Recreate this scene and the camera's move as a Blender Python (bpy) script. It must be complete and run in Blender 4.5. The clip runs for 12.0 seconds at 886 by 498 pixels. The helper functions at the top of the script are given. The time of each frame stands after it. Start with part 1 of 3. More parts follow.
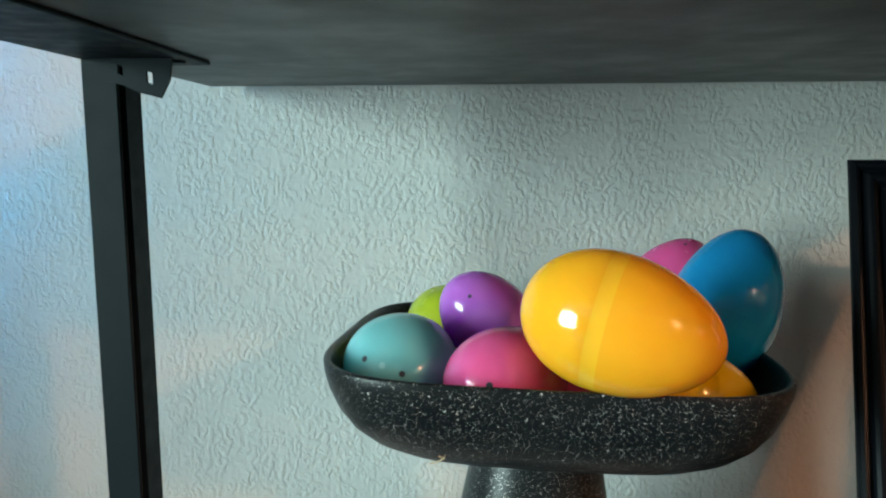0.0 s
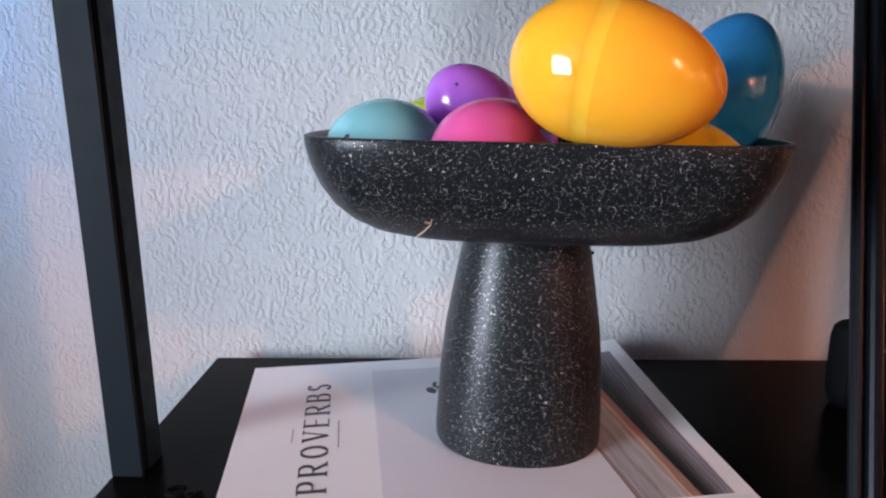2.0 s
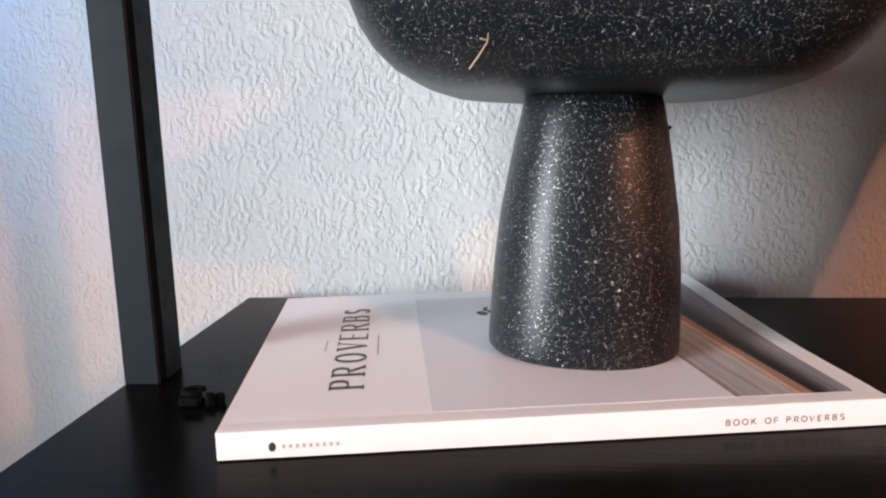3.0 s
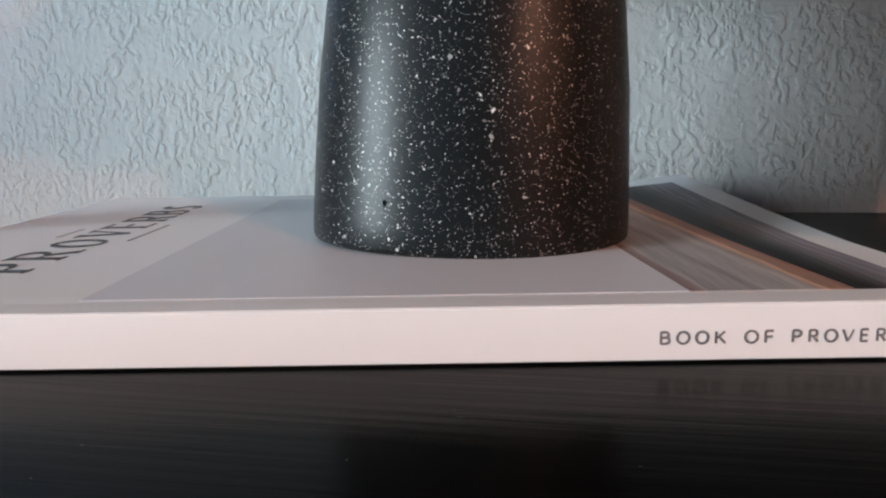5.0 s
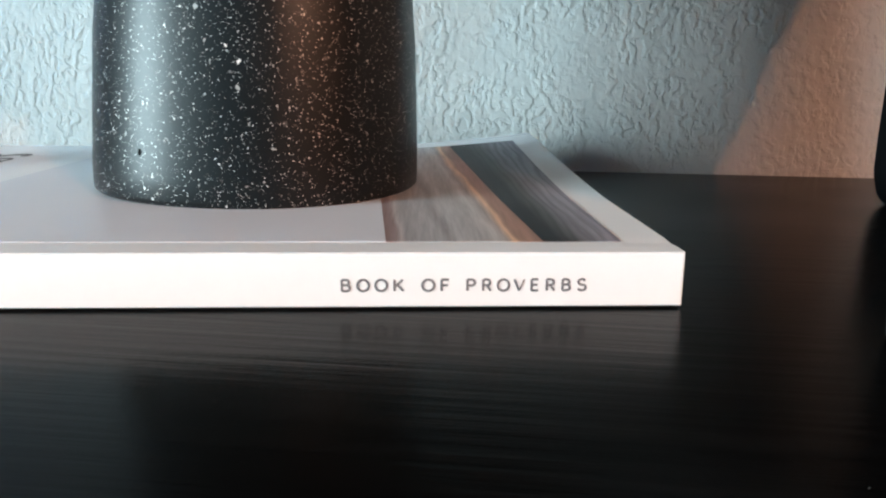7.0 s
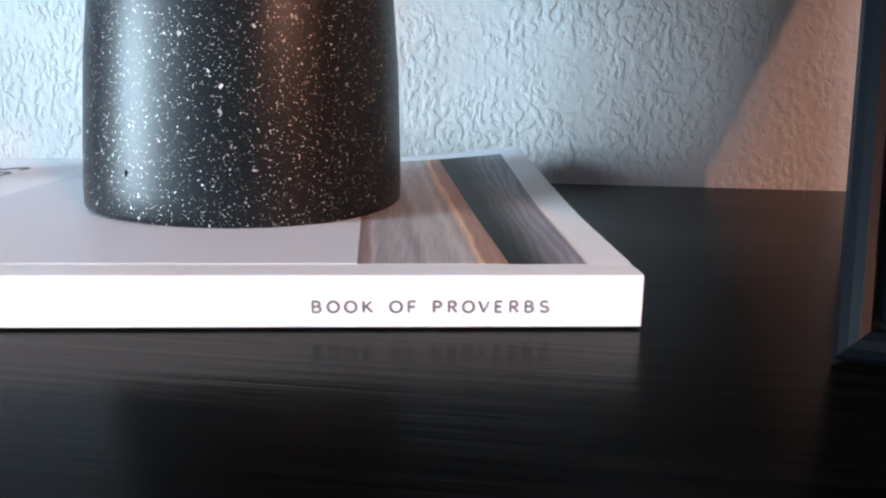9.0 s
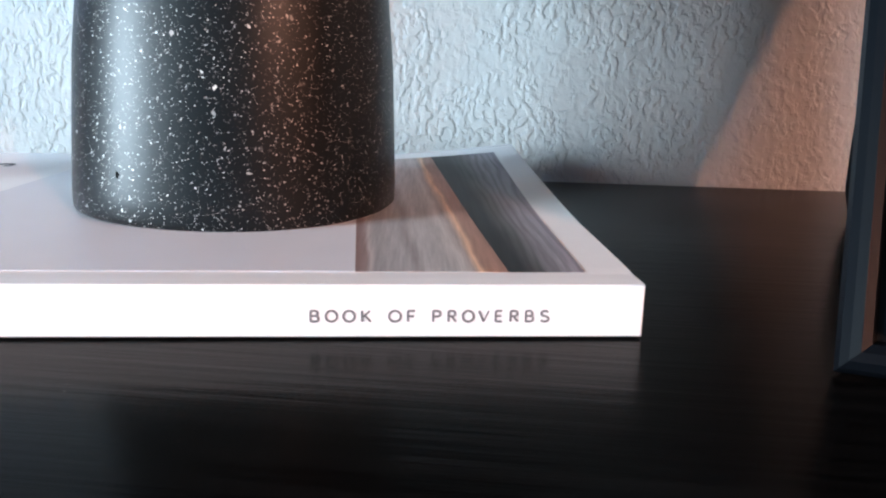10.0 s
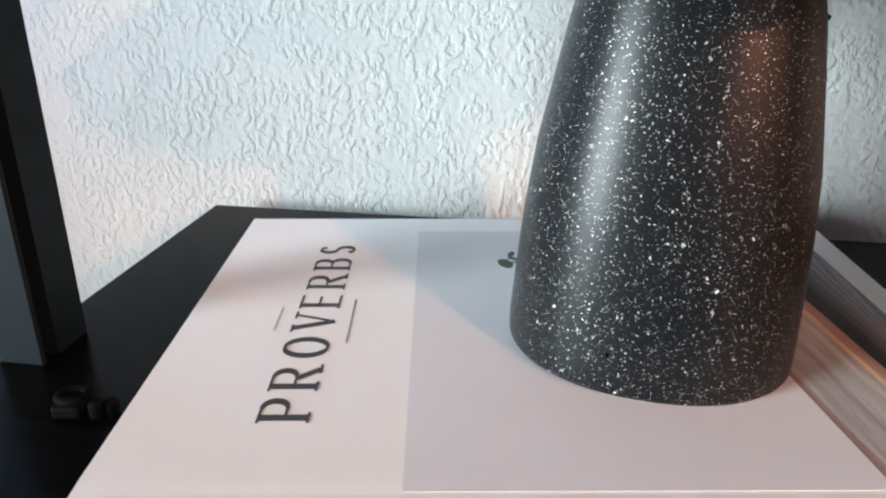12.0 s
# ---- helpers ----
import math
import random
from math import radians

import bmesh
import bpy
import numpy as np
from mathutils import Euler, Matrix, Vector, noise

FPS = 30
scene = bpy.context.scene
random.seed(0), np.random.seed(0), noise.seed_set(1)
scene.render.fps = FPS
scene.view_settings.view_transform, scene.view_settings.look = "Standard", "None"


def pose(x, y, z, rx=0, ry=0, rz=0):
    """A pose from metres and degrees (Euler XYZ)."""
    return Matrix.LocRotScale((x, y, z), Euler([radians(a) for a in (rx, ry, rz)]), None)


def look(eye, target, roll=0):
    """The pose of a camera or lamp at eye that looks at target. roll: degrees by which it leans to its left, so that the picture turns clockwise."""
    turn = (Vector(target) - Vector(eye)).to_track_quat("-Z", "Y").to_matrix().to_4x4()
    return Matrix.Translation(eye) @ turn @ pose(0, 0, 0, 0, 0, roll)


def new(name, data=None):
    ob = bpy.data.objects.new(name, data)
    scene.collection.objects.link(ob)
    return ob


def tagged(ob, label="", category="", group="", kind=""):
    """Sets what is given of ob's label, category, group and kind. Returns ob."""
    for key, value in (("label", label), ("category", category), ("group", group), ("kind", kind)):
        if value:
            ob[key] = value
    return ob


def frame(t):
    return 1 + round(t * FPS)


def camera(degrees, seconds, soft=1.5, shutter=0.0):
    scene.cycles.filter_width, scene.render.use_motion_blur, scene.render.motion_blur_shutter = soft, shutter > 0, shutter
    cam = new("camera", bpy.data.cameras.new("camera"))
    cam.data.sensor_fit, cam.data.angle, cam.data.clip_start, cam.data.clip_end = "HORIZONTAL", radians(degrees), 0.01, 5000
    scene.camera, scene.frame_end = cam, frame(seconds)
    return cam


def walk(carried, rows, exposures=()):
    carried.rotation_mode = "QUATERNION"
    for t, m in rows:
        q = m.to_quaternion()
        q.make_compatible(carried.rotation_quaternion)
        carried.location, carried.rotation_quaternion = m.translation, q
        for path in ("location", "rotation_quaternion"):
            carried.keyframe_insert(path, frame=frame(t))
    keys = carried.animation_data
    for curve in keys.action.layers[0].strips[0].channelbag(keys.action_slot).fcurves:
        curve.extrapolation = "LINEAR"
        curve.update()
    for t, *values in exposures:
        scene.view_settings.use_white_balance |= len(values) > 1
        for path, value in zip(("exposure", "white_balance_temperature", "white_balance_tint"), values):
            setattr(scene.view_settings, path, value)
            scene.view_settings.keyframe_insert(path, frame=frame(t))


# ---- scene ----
cam = camera(61.9, 12.0, soft=2.2)
PATH = [
    (0, (-0.01, -0.297, 0.26), (-0.115, 1.684, 0.001), -0.2),
    (0.5, (0.001, -0.246, 0.255), (-0.084, 1.716, -0.121), -0.9),
    (1, (-0.009, -0.242, 0.24), (-0.113, 1.713, -0.168), -0.2),
    (1.5, (-0.01, -0.274, 0.225), (-0.095, 1.673, -0.225), -0.3),
    (2, (-0.009, -0.295, 0.196), (-0.086, 1.648, -0.27), -0.6),
    (2.5, (-0.012, -0.288, 0.159), (-0.081, 1.663, -0.276), -0.9),
    (2.8, (-0.018, -0.277, 0.137), (-0.157, 1.677, -0.264), -1.3),
    (3, (-0.017, -0.267, 0.115), (-0.203, 1.692, -0.241), -1.3),
    (3.2, (-0.016, -0.252, 0.097), (-0.234, 1.696, -0.299), -1.7),
    (4.8, (0.031, -0.143, 0.046), (-0.335, 1.795, -0.284), -1.2),
    (5, (0.044, -0.137, 0.043), (-0.306, 1.8, -0.314), -1.1),
    (5.5, (0.064, -0.123, 0.042), (-0.259, 1.814, -0.339), -0.5),
    (6, (0.085, -0.12, 0.037), (-0.192, 1.817, -0.377), -0.0),
    (6.5, (0.092, -0.129, 0.039), (-0.166, 1.805, -0.402), 0.2),
    (7, (0.093, -0.134, 0.042), (-0.155, 1.795, -0.426), 0.4),
    (8.8, (0.102, -0.14, 0.046), (-0.171, 1.793, -0.39), 0.4),
    (9, (0.101, -0.137, 0.047), (-0.168, 1.79, -0.415), 0.4),
    (9.5, (0.101, -0.132, 0.048), (-0.177, 1.789, -0.432), 0.5),
    (10, (0.098, -0.135, 0.05), (-0.131, 1.791, -0.438), 0.9),
    (10.5, (0.068, -0.147, 0.056), (-0.128, 1.778, -0.451), 1.5),
    (11, (0.025, -0.163, 0.069), (-0.163, 1.749, -0.49), 2.1),
    (11.3, (-0.003, -0.174, 0.091), (-0.237, 1.713, -0.528), 1.7),
    (11.5, (-0.01, -0.173, 0.105), (-0.291, 1.701, -0.534), 0.8),
    (12, (-0.016, -0.149, 0.124), (-0.305, 1.68, -0.631), 0.2),
]


def wb(t, stops, kelvin=6500, tint=10):
    return (t, stops, kelvin, tint)


EXPOSURES = [
    wb(0, 0.38, 7030, 11), wb(0.5, 0.41, 7000, 25), wb(1, 0.31, 6590, 38), wb(1.5, 0.33, 6550, 50), wb(2, 0.51, 6755, 46), wb(2.5, 0.77, 7230, 42),
    wb(3, 0.88, 7460, 43), wb(5, 0.20, 6940, 33), wb(5.5, 0.22, 6750, 33), wb(6, 0.50, 6620, 25), wb(6.5, 0.75, 6550, 21), wb(7, 0.85, 6550, 21),
    wb(9, 1.07, 6220, 30), wb(9.5, 1.07, 6290, 32), wb(10, 1.07, 6380, 31), wb(10.5, 1.25, 6570, 33), wb(11, 1.41, 6750, 33),
    wb(11.5, 1.40, 6900, 34), wb(12, 1.01, 7190, 33),
]
walk(cam, [(t, look(eye, target, roll)) for t, eye, target, roll in PATH], EXPOSURES)

# ---------------------------------------------------------------- light
world = bpy.data.worlds.new("world")
scene.world = world
world.use_nodes = True
wn = world.node_tree.nodes
sky = wn.new("ShaderNodeTexSky")
sky.sky_type, sky.sun_disc = "NISHITA", False
sky.sun_elevation, sky.sun_rotation = radians(35), radians(200)
world.node_tree.links.new(sky.outputs[0], wn["Background"].inputs[0])
wn["Background"].inputs[1].default_value = 0.10


def lamp(name, kind, energy, colour, m, **settings):
    data = bpy.data.lights.new(name, kind)
    data.energy, data.color = energy, colour
    if kind == "AREA":
        data.shape, data.size, data.size_y = "RECTANGLE", settings["size"], settings["size_y"]
        data.spread = radians(settings.get("spread", 180))
    else:
        data.shadow_soft_size = settings["radius"]
    ob = new(name, data)
    ob.matrix_world = m
    return tagged(ob, settings.get("label", ""), "lamp")


# daylight in the opening of the window, the bulbs of the ceiling fixture, the coloured strip beside the shelf
WINDOW = Vector((-4.40, -3.16, 0.70))
lamp("window_daylight", "AREA", 555, (0.65, 0.965, 0.985), look(WINDOW, WINDOW + Vector((1, 0, 0))), size=2.16, size_y=2.16,
     label="daylight in the window opening")
for place, watts in (((3.13, -3.33, 1.88), 165), ((2.42, -2.55, 1.89), 40), ((5.84, -2.36, 1.88), 34), ((3.54, -6.11, 1.88), 66), ((6.48, -5.21, 1.88), 54), ((8.10, -4.15, 1.72), 44)):
    lamp("ceiling_spot_light", "POINT", watts, (1.0, 0.53, 0.31), pose(*place), radius=0.055, label="warm white recessed ceiling spot")
lamp("led_strip_light", "AREA", 0.6, (0.07, 0.48, 1.0), look((-0.52, 0.10, 0.42), (-0.44, 0.206, 0.38)), size=0.03, size_y=0.5, spread=100,
     label="blue light of a strip beside the shelf")

# ---------------------------------------------------------------- materials


def material(name, colour, rough=0.5, metallic=0.0):
    m = bpy.data.materials.new(name)
    m.use_nodes = True
    b = m.node_tree.nodes["Principled BSDF"]
    b.inputs["Base Color"].default_value = (*colour, 1)
    b.inputs["Roughness"].default_value = rough
    b.inputs["Metallic"].default_value = metallic
    return m, m.node_tree.nodes, m.node_tree.links, b


def node(nodes, kind, **values):
    n = nodes.new("ShaderNode" + kind)
    for key, value in values.items():
        if key in n.inputs:
            n.inputs[key].default_value = value
    return n


def ramp(nodes, stops):
    n = nodes.new("ShaderNodeValToRGB")
    while len(n.color_ramp.elements) < len(stops):
        n.color_ramp.elements.new(0.5)
    for e, (p, c) in zip(n.color_ramp.elements, stops):
        e.position = p
        e.color = (*c, 1) if isinstance(c, tuple) else (c, c, c, 1)
    return n


def coords(nodes, links, scale=(1, 1, 1), turn=(0, 0, 0)):
    c = nodes.new("ShaderNodeTexCoord")
    m = nodes.new("ShaderNodeMapping")
    m.inputs["Scale"].default_value = scale
    m.inputs["Rotation"].default_value = turn
    links.new(c.outputs["Object"], m.inputs["Vector"])
    return m


def noisy(nodes, links, vector, scale, detail=3, rough=0.5):
    n = node(nodes, "TexNoise", Scale=scale, Detail=detail, Roughness=rough)
    links.new(vector.outputs[0], n.inputs["Vector"])
    return n


def bump(nodes, links, height, b, strength=0.3, distance=0.001, before=None):
    n = node(nodes, "Bump", Strength=strength, Distance=distance)
    links.new(height, n.inputs["Height"])
    if before:
        links.new(before.outputs[0], n.inputs["Normal"])
    links.new(n.outputs[0], b.inputs["Normal"])
    return n


def mix(nodes, links, fac, a, b_, blend="MIX"):
    n = nodes.new("ShaderNodeMix")
    n.data_type, n.blend_type = "RGBA", blend
    for value, socket in ((fac, n.inputs[0]), (a, n.inputs[6]), (b_, n.inputs[7])):
        if hasattr(value, "is_output"):
            links.new(value, socket)
        elif isinstance(value, tuple):
            socket.default_value = (*value, 1)
        else:
            socket.default_value = value
    return n.outputs[2]


def wall_material():
    m, n, l, b = material("knockdown_wall_paint", (0.50, 0.50, 0.49), 0.62)
    c = coords(n, l)
    warp = noisy(n, l, c, 60, 2)
    moved = node(n, "VectorMath")
    moved.operation = "MULTIPLY_ADD"
    l.new(warp.outputs["Color"], moved.inputs[0])
    moved.inputs[1].default_value = (0.006, 0.006, 0.006)
    l.new(c.outputs[0], moved.inputs[2])
    tall = node(n, "VectorMath")
    tall.operation = "MULTIPLY"
    l.new(moved.outputs[0], tall.inputs[0])
    tall.inputs[1].default_value = (1.0, 1.0, 0.72)
    big = noisy(n, l, tall, 300, 2, 0.5)
    isle = ramp(n, [(0.40, 0.0), (0.56, 1.0)])
    l.new(big.outputs["Fac"], isle.inputs[0])
    patch = noisy(n, l, c, 75, 2)
    flat = ramp(n, [(0.40, 0.25), (0.52, 1.0)])
    l.new(patch.outputs["Fac"], flat.inputs[0])
    relief = node(n, "Math")
    relief.operation = "MULTIPLY"
    l.new(isle.outputs[0], relief.inputs[0])
    l.new(flat.outputs[0], relief.inputs[1])
    mid = noisy(n, l, moved, 300, 3, 0.6)
    pits = ramp(n, [(0.36, 0.0), (0.55, 1.0)])
    l.new(mid.outputs["Fac"], pits.inputs[0])
    fine = noisy(n, l, c, 420, 3, 0.6)
    tone = noisy(n, l, c, 5, 3)
    paint = ramp(n, [(0.3, (0.485, 0.485, 0.475)), (0.7, (0.525, 0.525, 0.515))])
    l.new(tone.outputs["Fac"], paint.inputs[0])
    l.new(paint.outputs[0], b.inputs["Base Color"])
    zero = bump(n, l, pits.outputs[0], b, 0.16, 0.0004)
    first = bump(n, l, relief.outputs[0], b, 0.52, 0.0009, zero)
    bump(n, l, fine.outputs["Fac"], b, 0.25, 0.0005, first)
    return m


def black_wood_material():
    m, n, l, b = material("black_brown_wood_foil", (0.012, 0.011, 0.011), 0.3)
    b.inputs["IOR"].default_value = 1.125
    c = coords(n, l, (7, 260, 60))
    grain = noisy(n, l, c, 1.6, 5, 0.6)
    tone = ramp(n, [(0.35, (0.0014, 0.0013, 0.0013)), (0.7, (0.0048, 0.0044, 0.0043))])
    l.new(grain.outputs["Fac"], tone.inputs[0])
    l.new(tone.outputs[0], b.inputs["Base Color"])
    plain = coords(n, l)
    smear = noisy(n, l, plain, 14, 4)
    gloss = ramp(n, [(0.3, 0.19), (0.75, 0.29)])
    l.new(smear.outputs["Fac"], gloss.inputs[0])
    l.new(gloss.outputs[0], b.inputs["Roughness"])
    bump(n, l, grain.outputs["Fac"], b, 0.22, 0.0004)
    return m


def speckled_material():
    m, n, l, b = material("speckled_black_composite", (0.006, 0.0056, 0.0056), 0.36)
    b.inputs["Specular IOR Level"].default_value = 0.24
    c = coords(n, l)
    warp = noisy(n, l, c, 900, 1)
    moved = node(n, "VectorMath")
    moved.operation = "MULTIPLY_ADD"
    l.new(warp.outputs["Color"], moved.inputs[0])
    moved.inputs[1].default_value = (0.0014, 0.0014, 0.0014)
    l.new(c.outputs[0], moved.inputs[2])
    colour = (0.0040, 0.0062, 0.0078)
    for scale, size, share in ((400, 0.33, 0.935), (820, 0.35, 0.76), (1750, 0.40, 0.47)):
        v = node(n, "TexVoronoi", Scale=scale)
        v.distance = "MANHATTAN"
        l.new(moved.outputs[0], v.inputs["Vector"])
        near = ramp(n, [(size * 0.8, 1.0), (size, 0.0)])
        l.new(v.outputs["Distance"], near.inputs[0])
        pick = n.new("ShaderNodeSeparateColor")
        l.new(v.outputs["Color"], pick.inputs[0])
        chosen = ramp(n, [(share, 0.0), (min(0.999, share + 0.12), 1.0)])
        l.new(pick.outputs[0], chosen.inputs[0])
        both = node(n, "Math")
        both.operation = "MULTIPLY"
        l.new(near.outputs[0], both.inputs[0])
        l.new(chosen.outputs[0], both.inputs[1])
        shade = ramp(n, [(0.0, (0.035, 0.034, 0.032)), (0.45, (0.31, 0.305, 0.295)), (0.8, (0.66, 0.65, 0.63)), (1.0, (0.88, 0.87, 0.85))])
        l.new(pick.outputs[1], shade.inputs[0])
        colour = mix(n, l, both.outputs[0], colour, shade.outputs[0])
    l.new(colour, b.inputs["Base Color"])
    fine = noisy(n, l, c, 1500, 3)
    bump(n, l, fine.outputs["Fac"], b, 0.12, 0.0003)
    return m


def egg_material(name, colour, rough=0.12, milky=0.9):
    m, n, l, b = material(name, colour, rough)
    c = coords(n, l)
    swirl = noisy(n, l, c, 45, 3)
    dark = tuple(v * 0.86 for v in colour)
    l.new(mix(n, l, swirl.outputs["Fac"], dark, colour), b.inputs["Base Color"])
    b.inputs["Subsurface Weight"].default_value = milky
    b.inputs["Subsurface Radius"].default_value = (0.02, 0.02, 0.02)
    b.inputs["Subsurface Scale"].default_value = 1.8
    scuff = noisy(n, l, c, 160, 4)
    gloss = ramp(n, [(0.4, rough * 0.7), (0.75, rough * 1.8)])
    l.new(scuff.outputs["Fac"], gloss.inputs[0])
    l.new(gloss.outputs[0], b.inputs["Roughness"])
    return m


def plain_material(name, colour, rough=0.5, metallic=0.0, scale=200, vary=0.12, relief=0.1):
    m, n, l, b = material(name, colour, rough, metallic)
    c = coords(n, l)
    a = noisy(n, l, c, scale, 4)
    low = tuple(v * (1 - vary) for v in colour)
    l.new(mix(n, l, a.outputs["Fac"], low, colour), b.inputs["Base Color"])
    wide = noisy(n, l, c, scale * 0.12, 3)
    gloss = ramp(n, [(0.3, rough * 0.85), (0.7, min(1, rough * 1.15))])
    l.new(wide.outputs["Fac"], gloss.inputs[0])
    l.new(gloss.outputs[0], b.inputs["Roughness"])
    if relief:
        bump(n, l, a.outputs["Fac"], b, relief, 0.0003)
    return m


def photo_material(name, s0, s1, widen, stops, wave=0.12, slant=-0.065, v0=0.0090, knots=0.0):
    """Streaks of a printed photograph that run along the book's v, between two slanting sides."""
    m, n, l, b = material(name, (0.3, 0.25, 0.2), 0.55)
    b.inputs["Specular IOR Level"].default_value = 0.3
    c = n.new("ShaderNodeTexCoord")
    xyz = n.new("ShaderNodeSeparateXYZ")
    l.new(c.outputs["Object"], xyz.inputs[0])

    def calc(kind, a, b_, c_=None):
        q = n.new("ShaderNodeMath")
        q.operation = kind
        for value, socket in zip((a, b_, c_), q.inputs):
            if hasattr(value, "is_output"):
                l.new(value, socket)
            elif value is not None:
                socket.default_value = value
        return q.outputs[0]
    v = calc("SUBTRACT", xyz.outputs[1], v0)
    across = calc("SUBTRACT", calc("MULTIPLY_ADD", v, -slant, xyz.outputs[0]), s0)
    u = calc("DIVIDE", across, calc("MULTIPLY_ADD", v, widen, s1 - s0))
    long = coords(n, l, (150, 30, 1))
    wobble = noisy(n, l, long, 1.0, 3, 0.5)
    u = calc("ADD", u, calc("MULTIPLY", calc("SUBTRACT", wobble.outputs["Fac"], 0.5), wave))
    tone = ramp(n, stops)
    l.new(u, tone.inputs[0])
    fibre = noisy(n, l, coords(n, l, (900, 45, 1), (0, 0, 0.03)), 1.0, 5, 0.65)
    shade = ramp(n, [(0.3, 0.76), (0.7, 1.18)])
    l.new(fibre.outputs["Fac"], shade.inputs[0])
    colour = mix(n, l, 1.0, tone.outputs[0], shade.outputs[0], "MULTIPLY")
    if knots:
        rings = node(n, "TexWave", Scale=0.8, Distortion=11.0, Detail=2.0)
        rings.inputs["Detail Scale"].default_value = 0.7
        l.new(coords(n, l, (160, 22, 1)).outputs[0], rings.inputs["Vector"])
        lines = ramp(n, [(0.15, 1 - knots), (0.6, 1.1)])
        l.new(rings.outputs["Fac"], lines.inputs[0])
        colour = mix(n, l, 1.0, colour, lines.outputs[0], "MULTIPLY")
    l.new(colour, b.inputs["Base Color"])
    return m


def printed_wood_material(name, dark, light, rough=0.35):
    m, n, l, b = material(name, light, rough)
    c = coords(n, l, (260, 14, 1))
    g = noisy(n, l, c, 1.0, 6, 0.65)
    tone = ramp(n, [(0.32, dark), (0.68, light)])
    l.new(g.outputs["Fac"], tone.inputs[0])
    l.new(tone.outputs[0], b.inputs["Base Color"])
    return m


WALL = wall_material()
BLACK_WOOD = black_wood_material()
BLACK_METAL = plain_material("black_powder_coat", (0.004, 0.0095, 0.014), 0.55, 0.0, 900, 0.2, 0.25)
BLACK_METAL.node_tree.nodes["Principled BSDF"].inputs["Specular IOR Level"].default_value = 0.14
SPECKLED = speckled_material()
COVER = plain_material("white_matt_cover", (0.87, 0.855, 0.86), 0.55, 0, 300, 0.03, 0.03)
PAGES = plain_material("paper_block", (0.74, 0.72, 0.68), 0.8, 0, 2000, 0.1, 0.2)
PHOTO = plain_material("printed_pale_wall", (0.74, 0.73, 0.775), 0.5, 0, 30, 0.10, 0.02)
PRINT_WOOD = photo_material("printed_brown_wood", 0.1866, 0.2165, 0.0, [(0.0, (0.27, 0.17, 0.16)), (0.07, (0.34, 0.25, 0.24)), (0.10, (0.51, 0.45, 0.44)), (0.14, (0.35, 0.325, 0.325)),
    (0.33, (0.42, 0.395, 0.395)), (0.40, (0.31, 0.275, 0.27)), (0.47, (0.46, 0.435, 0.43)), (0.62, (0.40, 0.37, 0.36)), (0.72, (0.52, 0.475, 0.455)), (0.78, (0.37, 0.30, 0.28)),
    (0.84, (0.783, 0.486, 0.311)), (0.875, (0.405, 0.223, 0.162)), (1.0, (0.365, 0.189, 0.142))])
PRINT_PLANK = photo_material("printed_dark_plank", 0.2165, 0.2316, 0.065, [(0.0, (0.010, 0.008, 0.008)), (0.22, (0.016, 0.014, 0.014)), (0.42, (0.086, 0.079, 0.082)), (0.60, (0.196, 0.180, 0.196)),
    (0.82, (0.30, 0.28, 0.315)), (1.0, (0.27, 0.245, 0.29))], 0.14, knots=0.22)
PICTURE = printed_wood_material("dark_brown_print", (0.012, 0.008, 0.007), (0.05, 0.026, 0.018), 0.2)
INK = plain_material("dark_ink", (0.035, 0.03, 0.035), 0.5, 0, 800, 0.2, 0)
SOFT_INK = plain_material("grey_ink", (0.20, 0.19, 0.20), 0.5, 0, 800, 0.2, 0)
FAINT_INK = plain_material("pale_grey_ink", (0.48, 0.47, 0.48), 0.5, 0, 800, 0.2, 0)
LEAF_INK = plain_material("dark_green_ink", (0.03, 0.06, 0.05), 0.5, 0, 800, 0.3, 0)
FRAME_WOOD = plain_material("dark_lacquered_moulding", (0.0028, 0.0038, 0.0055), 0.4, 0, 300, 0.2, 0.1)
FRAME_WOOD.node_tree.nodes["Principled BSDF"].inputs["Specular IOR Level"].default_value = 0.12
GREY_FOIL = plain_material("charcoal_board_foil", (0.062, 0.069, 0.076), 0.5, 0, 300, 0.25, 0.1)
DUST = plain_material("pale_dust", (0.09, 0.085, 0.08), 0.9, 0, 900, 0.3, 0)
ORANGE_STRIP = plain_material("orange_brown_strip", (0.22, 0.09, 0.045), 0.45, 0, 300, 0.2, 0.1)
BLACK_PLASTIC = plain_material("black_plastic", (0.010, 0.010, 0.011), 0.35, 0, 500, 0.2, 0.1)
BLACK_RUBBER = plain_material("matt_black_rubber", (0.0022, 0.0022, 0.0026), 0.8, 0, 500, 0.2, 0.15)
BLACK_RUBBER.node_tree.nodes["Principled BSDF"].inputs["Specular IOR Level"].default_value = 0.06
PALE_VENT = plain_material("pale_teal_vent", (0.24, 0.58, 0.63), 0.3, 0, 500, 0.1, 0)
HOLE = plain_material("egg_hole_dark", (0.02, 0.03, 0.05), 0.6, 0, 500, 0.2, 0)
STRAW = plain_material("dry_straw", (0.48, 0.34, 0.22), 0.7, 0, 900, 0.3, 0.2)
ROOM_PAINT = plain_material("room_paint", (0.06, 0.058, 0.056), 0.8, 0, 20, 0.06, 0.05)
CEILING_PAINT = plain_material("grey_ceiling_paint", (0.14, 0.136, 0.132), 0.85, 0, 60, 0.05, 0.1)
ROOM_FLOOR = plain_material("room_carpet", (0.045, 0.039, 0.035), 0.9, 0, 60, 0.3, 0.2)
